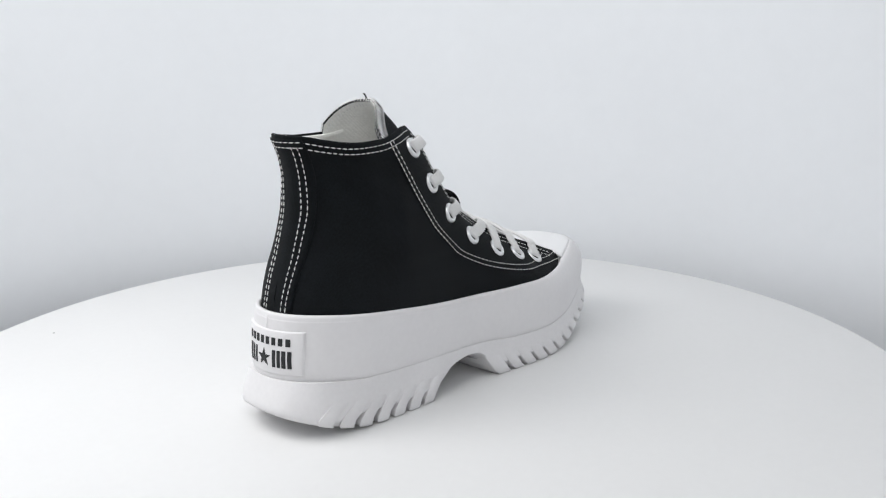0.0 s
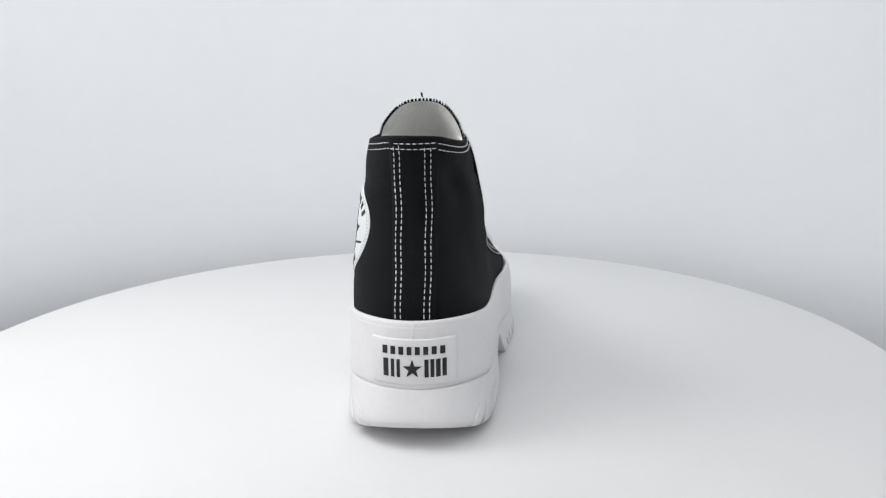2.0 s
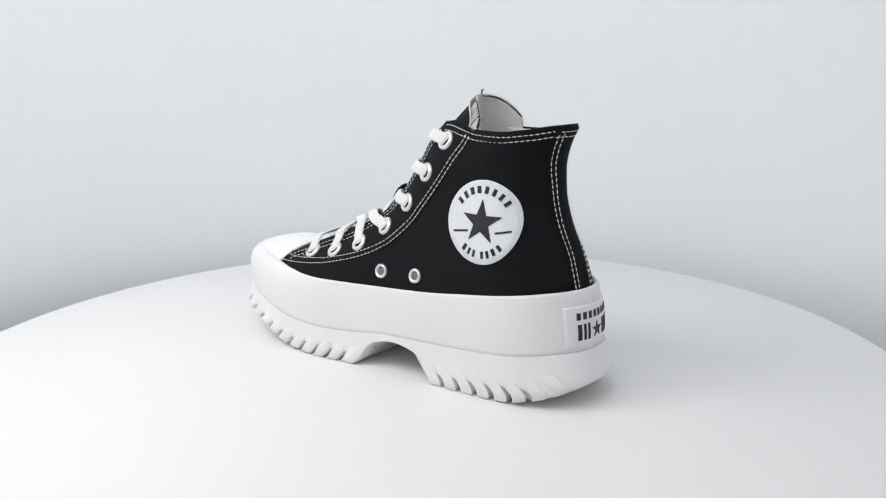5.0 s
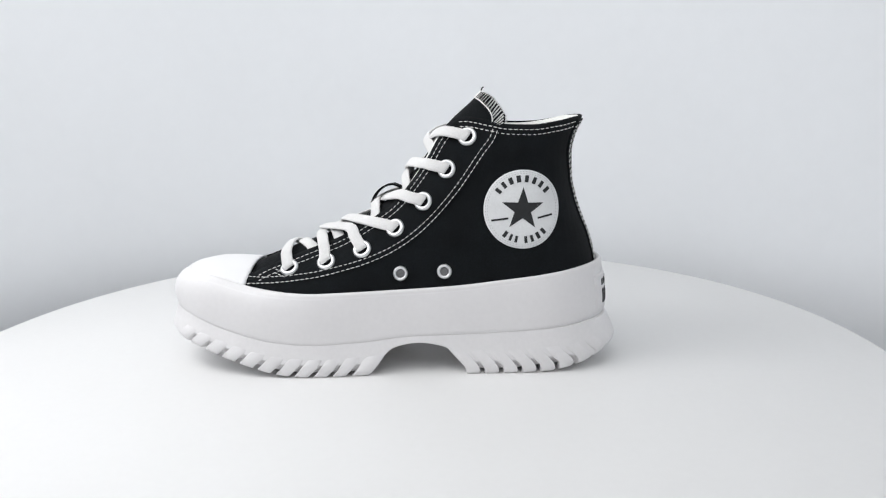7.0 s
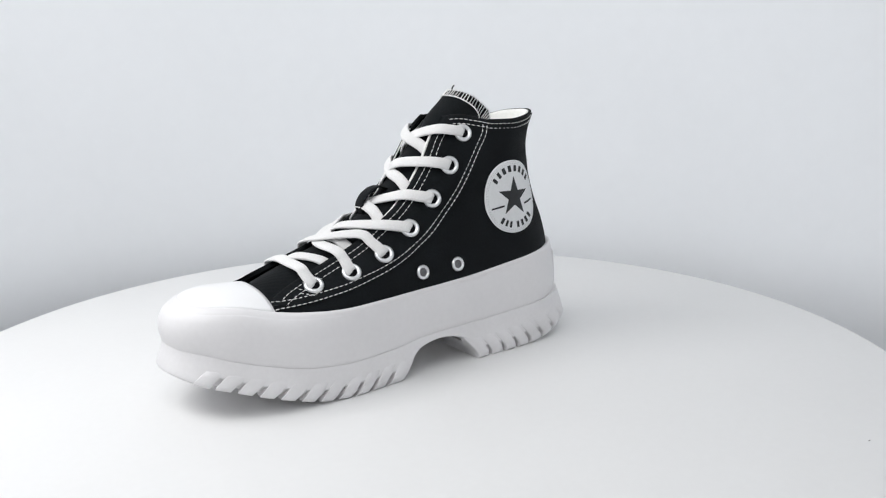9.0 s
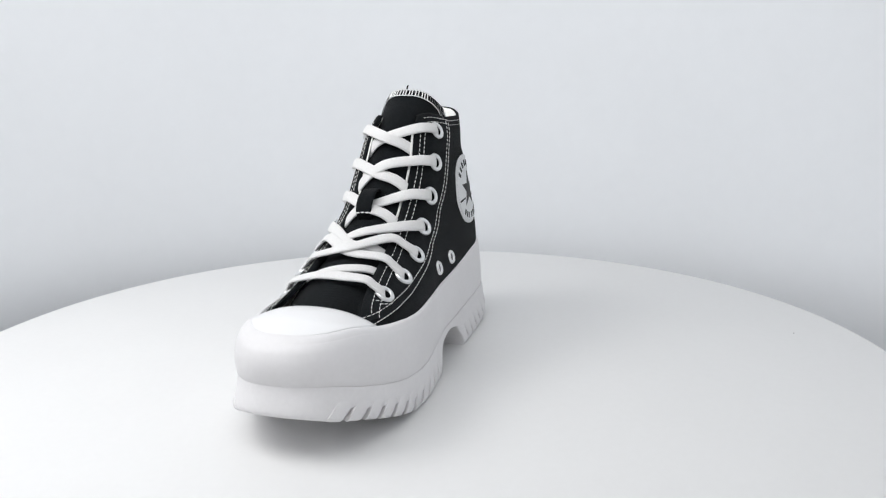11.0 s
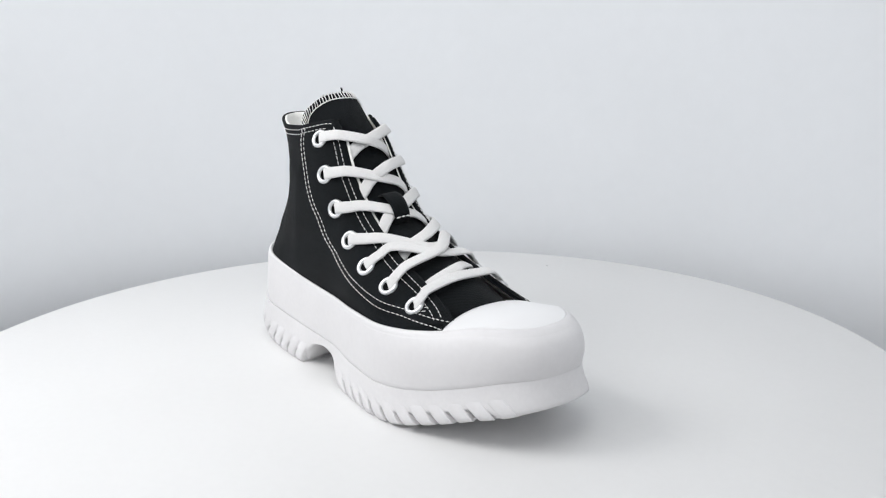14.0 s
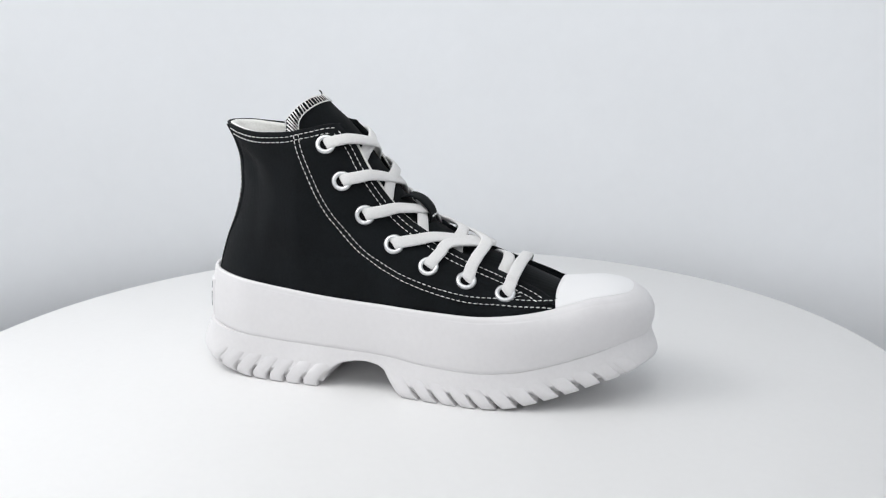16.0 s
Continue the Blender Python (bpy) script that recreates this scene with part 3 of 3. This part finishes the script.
def tongue(parent):
    n, m = 70, 22
    tip0 = next(k for k in range(T_LAST) if TONGUE[k][1] > 164) / T_LAST

    def rows(lift, short=0.0):
        out = []
        for i in range(n + 1):
            s = i / n
            row = []
            for k in range(m + 1):
                v = 2 * k / m - 1
                y = 24.7 * v
                # the tip is rounded: the sides end lower than the middle
                end = 1 - (1 - tip0) * 1.12 * abs(v) ** 3 - short
                row.append(on_tongue(s * end, y, lift))
            out.append(row)
        return out
    bm = bmesh.new()
    grid(bm, rows(0.0))
    t = part("tongue", bm, M_CANVAS, parent, "black canvas tongue with an overlocked rim")
    bm = bmesh.new()
    grid(bm, rows(-2.2))
    back = part("tongue_lining", bm, M_LINING, t, "off-white padded lining")
    # rim
    bm = bmesh.new()
    a, b = rows(0.0)[-1], rows(-2.2)[-1]
    mid = [(p + q) / 2 + (p - r) / (np.linalg.norm(p - r) + 1e-9) * 0.8 for p, q, r in zip(a, b, rows(0.0, 0.02)[-1])]
    grid(bm, [a, mid, b])
    part("rim", bm, M_CANVAS, t, "black fabric rim")
    # overlock threads across the rim
    bm = bmesh.new()
    edge = np.array(evenly(rows(0.35)[-1], 0.5))
    low = np.array(evenly(rows(0.55, 0.028)[-1], 0.5))
    rear = np.array(evenly(rows(-2.7, 0.018)[-1], 0.5))
    cnt = 36
    for k in range(cnt):
        f = (k + 0.5 + random.uniform(-0.12, 0.12)) / cnt
        e, l, r = [c[int(f * (len(c) - 1))] for c in (edge, low, rear)]
        e = e + (e - l) / (np.linalg.norm(e - l) + 1e-9) * 1.0
        w = np.array([0.0, 0.42, 0.0]) if abs(e[1]) < 14 else np.array([0.25, 0.1, 0.35])
        out = np.array([0.3, 0, 0.25])
        path = [l - out * 0.5, l + out * 0.8, e + out * 0.6, e - out * 6.0, r]
        grid(bm, [[q - w for q in path], [q + out * 0.7 for q in path], [q + w for q in path]])
    part("overlock_thread", bm, M_THREAD, t, "white overlock threads", kind="stuff")
    bm = bmesh.new()
    grid(bm, [[q + d for q in spline([low[k * (len(low) - 1) // 14] for k in range(15)], 4)] for d in (np.array([0.3, 0, 0.1]), np.array([0.55, 0, 0.45]), np.array([-0.1, 0, 0.8]))])
    part("chain_thread", bm, M_THREAD, t, "white thread along the rim")
    # a loose thread at the tip
    bm = bmesh.new()
    x, z = TONGUE[-1]
    c = spline([(x, 0, z - 1), (x - 0.6, 0.5, z + 2.0), (x - 1.8, 0.6, z + 3.2)], 4)
    rope(bm, c, [np.array([1.0, 0, 0.3])] * len(c), 1.1, 0.8)
    part("loose_thread", bm, M_CANVAS, t, "short loose black thread")
    return t


def rope(bm, pts, normals, wide, high, sides=8):
    """A flat band swept along a line."""
    rows = []
    for i, p in enumerate(pts):
        t = np.array(pts[min(i + 1, len(pts) - 1)]) - np.array(pts[max(i - 1, 0)])
        t /= np.linalg.norm(t) + 1e-9
        n = np.array(normals[i], float)
        n -= t * n.dot(t)
        n /= np.linalg.norm(n) + 1e-9
        b = np.cross(t, n)
        row = []
        for k in range(sides):
            a = 2 * math.pi * k / sides
            ca, sa = math.cos(a), math.sin(a)
            row.append(p + b * wide / 2 * math.copysign(abs(ca) ** 0.6, ca) + n * high / 2 * math.copysign(abs(sa) ** 0.8, sa))
        rows.append(row)
    vs = grid(bm, rows, closed=True)
    bm.faces.new(vs[0])
    bm.faces.new(vs[-1])


def tongue_at(z):
    return next(k for k in range(T_LAST) if TONGUE[k][1] >= z) / T_LAST


def lace(parent, keys):
    """keys: (point, outward normal, lift)."""
    pts = spline([np.array(p, float) + np.array(n, float) / np.linalg.norm(n) * l for p, n, l in keys], 9)
    nn = spline([np.array(n, float) / np.linalg.norm(n) for p, n, l in keys], 9)
    bm = bmesh.new()
    rope(bm, pts, nn, 7.6, 2.3, 12)
    return part("lace_strand", bm, M_LACE, parent, "")


def mid_normal(s):
    _, t = tongue_frame(s)
    return np.array([abs(t[1]), 0, abs(t[0])])


def laces(parent):
    # the straight bar at the toe
    keys = []
    for side in (-1, 1):
        x, z = EYELETS[side][6]
        n0 = side_normal(x, z, side)
        keys.append([(on_side(x, z, side), n0, -0.8), (on_side(x + 1, z + 0.8, side), n0, 1.7), (on_side(x + 2.5, z + 4, side), n0 + np.array([0, 0, 0.4]), 3.2), (on_side(x + 3, z + 6.6, side), n0 + np.array([0.2, 0, 0.9]), 3.6)])
    s = tongue_at(76.8)
    whole = lace(parent, keys[0] + [(on_tongue(s, -8, 0), mid_normal(s), 4.2), (on_tongue(s, 8, 0), mid_normal(s), 4.2)] + keys[1][::-1])
    whole.name = "lace"
    tagged(whole, "flat white cotton shoelace")
    for k in range(4):
        for side in (1, -1):
            x, z = EYELETS[side][k]
            xo, zo = EYELETS[-side][k + 1]
            zt = z - 1.5
            n0 = side_normal(x, z, side)
            tx = throat_x(zt + 3)
            edge = on_side(tx - 1.5, zt + 3, side, 0)
            en = side_normal(tx - 3, zt + 3, side) + np.array([0.5, 0, 0.5])
            zc = z - (4.5 if side == 1 else 5.5)
            sc = tongue_at(zc + 1.5)
            cn = mid_normal(sc)
            over = (6.3 if side == (1 if k % 2 else -1) else 4.0) - (1.6 if k == 2 else 0.0)
            ze = 0.42 * z + 0.58 * zo if k < 3 else 0.58 * z + 0.42 * zo
            se = tongue_at(ze + 1)
            un = mid_normal(se) + np.array([0, -side * 0.5, 0])
            keys = [(on_side(x, z, side), n0, -0.8), (on_side(x + 1.2, z + 0.5, side), n0, 1.6), (on_side(0.45 * x + 0.55 * (tx - 1.5), 0.45 * z + 0.55 * (zt + 3.5), side), n0 + np.array([0.2, 0, 0.2]), 3.4), (edge, en, 3.0),
                    (on_tongue(sc, 3.0 * side, 0), cn, over), (on_tongue(0.55 * sc + 0.45 * se, -9 * side, 0), cn + un * 0.5, 3.0), (on_tongue(se, -17 * side, 0), un, 1.0), (on_tongue(se - 0.008, -22 * side, 0), un, -1.6), (on_tongue(se - 0.014, -26 * side, 0), un, -5.0)]
            lace(whole, keys)
    # the two lowest crossings lie on top of both facings
    for a, b, up in ((5, 4, 6.0), (4, 5, 3.8)):
        (x0, z0), (x1, z1) = EYELETS[-1][a], EYELETS[1][b]
        s = tongue_at((throat_top(z0) + throat_top(z1)) / 2)
        cn = mid_normal(s)
        keys = []
        for (x, z), side in (((x0, z0), -1), ((x1, z1), 1)):
            n0 = side_normal(x, z, side)
            m, g = (1.5, 3.0) if x > 40 else (5.0, 9.5)
            half = [(on_side(x, z, side), n0, -0.8), (on_side(x + 0.8, z + 1.0, side), n0, 1.7), (on_side(x + m, z + 5.5, side), n0 + np.array([0, 0, 0.3]), 3.0), (on_side(x + g, z + 9.5, side), n0 + np.array([0.2, 0, 0.8]), 3.6)]
            keys.append(half)
        lace(whole, keys[0] + [(on_tongue(s, 0, 0), cn, up)] + keys[1][::-1])
    s = tongue_at(80)
    n = mid_normal(s)
    lace(whole, [(on_tongue(s - 0.005, -24, 0), n, 0.8), (on_tongue(s - 0.01, -15, 0), n, 1.5), (on_tongue(s, 0, 0), n, 1.6), (on_tongue(s + 0.035, 15, 0), n, 1.7), (on_tongue(s + 0.05, 24, 0), n, 0.8)])
    return whole


def throat_top(z):
    return z + 8.5


def tongue_loop(parent):
    s0, s1 = tongue_at(101.5), tongue_at(118)
    rows = []
    for k in range(13):
        f = k / 12
        lift = 0.4 + 8.6 * math.sin(math.pi * f) ** 0.42 if 0 < k < 12 else 0.4
        rows.append([on_tongue(s0 + (s1 - s0) * f, y, lift) for y in np.linspace(-8.0, 1.6, 7)])
    bm = bmesh.new()
    grid(bm, rows)
    lp = part("lace_loop", bm, M_CANVAS, parent, "black canvas loop that holds the laces")
    thick(lp, 1.0)
    bm = bmesh.new()
    pts = [on_tongue(s0 + 0.006, y, 5.6) for y in np.linspace(-7.8, 1.4, 10)]
    stitches(bm, pts, [mid_normal(s0)] * 10, 2.6, 0.9, 1.2)
    part("stitching", bm, M_THREAD, lp, "white stitches", smoothed=False)


def toe_cap(parent):
    mid = smooth([(98, 67.2), (105, 68.0), (118, 69.0), (132, 69.2), (142, 67.9), (149.4, 66.1)])
    rows = []
    for i in range(29):
        f = i / 28
        row = []
        for k in range(33):
            v = 2 * k / 32 - 1
            x0 = 105.0 + 1.5 * (1 - v * v) - 1.0 + (2.0 if v > 0 else 3.6) * abs(v) ** 3
            x = x0 + (149.45 - x0) * (1 - (1 - f) ** 1.6)
            w = (fox_left(x) if v > 0 else fox_right(x)) - 2.2 - 0.84 * roll_in(x)
            w *= ends(x, -126, 149.5, rf=59.8, nf=2.84) if v > 0 else ends(x, -126, 149.5, rf=85.5, nf=2.38)
            e = fox_z(x) + 0.12
            row.append((x, v * w, e + (mid(x) - e) * (1 - abs(v) ** 2.3)))
        rows.append(row)
    bm = bmesh.new()
    grid(bm, rows)
    thick(part("toe_cap", bm, M_CAP, parent, "smooth white rubber toe cap"), 1.6)


def flat_piece(name, parent, poly, place, mat, label=""):
    """A thin raised piece: a polygon (fan from its middle) laid on a surface by place(a, b, lift)."""
    bm = bmesh.new()
    pts = []
    for i in range(len(poly)):
        a, b = np.array(poly[i]), np.array(poly[(i + 1) % len(poly)])
        pts += [a, (a + b) / 2]
    c = np.mean(poly, axis=0)
    top = [V(bm, place(*p, 0.35)) for p in pts]
    mid = [V(bm, place(*(c + (p - c) * 0.5), 0.37)) for p in pts]
    low = [V(bm, place(*p, -0.3)) for p in pts]
    n = len(pts)
    for k in range(n):
        j = (k + 1) % n
        bm.faces.new((top[k], top[j], mid[j], mid[k]))
        bm.faces.new((low[k], low[j], top[j], top[k]))
    bm.faces.new(mid)
    return part(name, bm, mat, parent, label, smoothed=False)


def star_shape(r, turn=0.0):
    return [(rr * math.sin(turn + math.pi * k / 5), rr * math.cos(turn + math.pi * k / 5)) for k in range(10) for rr in ((r if k % 2 == 0 else r * 0.39),)]


def bar_shape(cx, cy, w, h, turn=0.0):
    c, s = math.cos(turn), math.sin(turn)
    return [(cx + c * a - s * b, cy + s * a + c * b) for a, b in ((-w / 2, -h / 2), (w / 2, -h / 2), (w / 2, h / 2), (-w / 2, h / 2))]


def ankle_patch(parent):
    cx, cz, R = -75.5, 108.2, 25.0
    # a runs from toe to heel, as one reads it from that side
    # the stiff patch bridges the canvas' sharper curves
    span = [(i * 3.5, k * 3.5) for i in range(-3, 4) for k in range(-3, 4)]

    def place(a, b, lift):
        a -= 0.0025 * a * abs(a) if a > 0 else 0.0
        ys = [half_width(cx - a + i, cz + b + k, 1) for i, k in span]
        y = max(sum(ys) / len(ys) + 0.4, half_width(cx - a, cz + b, 1) + 0.15)
        return np.array([cx - a, y, cz + b]) + (0.3 + lift) * side_normal(cx - a, cz + b, 1)
    bm = bmesh.new()
    rows = []
    for r, l in ((R + 0.1, -2.2), (R, -0.1), (R - 0.5, 0.12), (R * 0.8, 0.1), (R * 0.6, 0.1), (R * 0.4, 0.1), (R * 0.2, 0.1), (0.3, 0.1)):
        rows.append([place(r * math.cos(2 * math.pi * k / 56), r * math.sin(2 * math.pi * k / 56), l) for k in range(56)])
    vs = grid(bm, rows, closed=True)
    bm.faces.new(vs[-1])
    p = part("ankle_patch", bm, M_PATCH, parent, "round white ankle patch with a black star")
    flat_piece("star", p, [(a, b) for a, b in star_shape(14.0, 0.03)], place, M_PRINT, "black five-pointed star")
    for k in range(8):
        t = (k - 3.5) * 0.262
        w = 2.3 if k not in (2, 3) else 2.7
        flat_piece("print_mark", p, bar_shape(19.4 * math.sin(t), 19.4 * math.cos(t), w, 4.3, -t), place, M_PRINT)
    for t, w in ((-0.62, 2.2), (-0.41, 1.7), (-0.22, 1.7), (0.10, 1.9), (0.31, 1.9), (0.53, 2.2), (0.76, 2.1)):
        flat_piece("print_mark", p, bar_shape(19.2 * math.sin(t), -19.2 * math.cos(t), w, 4.3, t), place, M_PRINT)
    flat_piece("print_mark", p, bar_shape(-14.6, -6.2, 11.0, 1.2, 0.12), place, M_PRINT)
    flat_piece("print_mark", p, bar_shape(14.6, -4.8, 10.0, 1.2, 0.16), place, M_PRINT)
    for r in (22.6, 23.8):
        pts = [place(r * math.cos(2 * math.pi * k / 120), r * math.sin(2 * math.pi * k / 120), 0.05) for k in range(121)]
        nn = [side_normal(cx - r * math.cos(2 * math.pi * k / 120), cz + r * math.sin(2 * math.pi * k / 120), 1) for k in range(121)]
        bm = bmesh.new()
        stitches(bm, pts, nn, 1.1, 0.8, 0.5, 0.2)
        part("stitching", bm, M_GREYSTITCH, p, "fine grey stitched ring", smoothed=False, kind="stuff")


def heel_back(y, z, lift):
    t = (z - seam_z(-130)) / (fox_z(-130) - seam_z(-130))
    xb = -133.9 + 3.6 * max(t - 0.3, 0)
    w = (fox_left(-115) if y > 0 else fox_right(-115))
    a = min(abs(y) / w, 0.97)
    d = 46 * (1 - (1 - a ** 2.02) ** (1 / 2.02))
    return np.array([xb + d - lift, y + lift * y / 40, z])


def heel_label(parent):
    place = lambda a, b, lift: heel_back(-a, 48.3 + b, lift + 0.55)
    bm = bmesh.new()
    rows = []
    for b, l in ((-12.4, -1.6), (-12.2, -0.2), (-11.6, 0), (-4, 0), (4, 0), (11.6, 0), (12.2, -0.2), (12.4, -1.6)):
        rows.append([place(-22.9, b, -1.6)] + [place(a, b, l) for a in np.linspace(-22.6, 22.6, 33)] + [place(22.9, b, -1.6)])
    grid(bm, rows)
    h = part("heel_label", bm, M_RUBBER, parent, "raised white rubber heel label with black print and a star")
    place2 = lambda a, b, lift: place(a, b, lift - 0.05)
    for k in range(8):
        flat_piece("print_mark", h, bar_shape(-15.0 + 4.3 * k, 6.4, 2.5, 4.2), place2, M_PRINT)
    for a, w in ((-14.6, 2.6), (-11.0, 1.7), (-7.9, 1.7), (6.8, 2.1), (9.8, 1.9), (12.8, 2.2), (16.0, 2.1)):
        flat_piece("print_mark", h, bar_shape(a, -3.2, w, 9.6), place2, M_PRINT)
    flat_piece("star", h, [(a - 0.6, b - 3.5) for a, b in star_shape(5.2)], place2, M_PRINT, "black five-pointed star")


def shoe():
    s = tagged(new("shoe"), "black canvas high-top platform shoe with white laces and chunky white sole", "shoe")
    foxing(s)
    outsole(s)
    up = upper(s)
    heel_strip(s)
    tongue(s)
    eyestay(s, 1)
    eyestay(s, -1)
    laces(s)
    tongue_loop(s)
    toe_cap(s)
    ankle_patch(s)
    heel_label(s)
    for x, z in ((3.3, 67.6), (-25.1, 68.5)):
        ring(up, on_side(x, z, 1, 0.2), side_normal(x, z, 1), 4.8, 2.8, 1.3, "vent_eyelet", None, "silvery ventilation eyelet", M_VENT)
    return s


backdrop()
table = turntable()
sneaker = shoe()


def motions():
    """The turntable turns evenly and carries the shoe."""
    times = [0.5 * k for k in range(33)]
    walk(table, [(t, pose(0, 0, 0, 0, 0, START_TURN + TURN_RATE * t)) for t in times])
    walk(sneaker, [(t, pose(0, 0, 0, 0, 0, START_TURN + TURN_RATE * t)) for t in times])


motions()
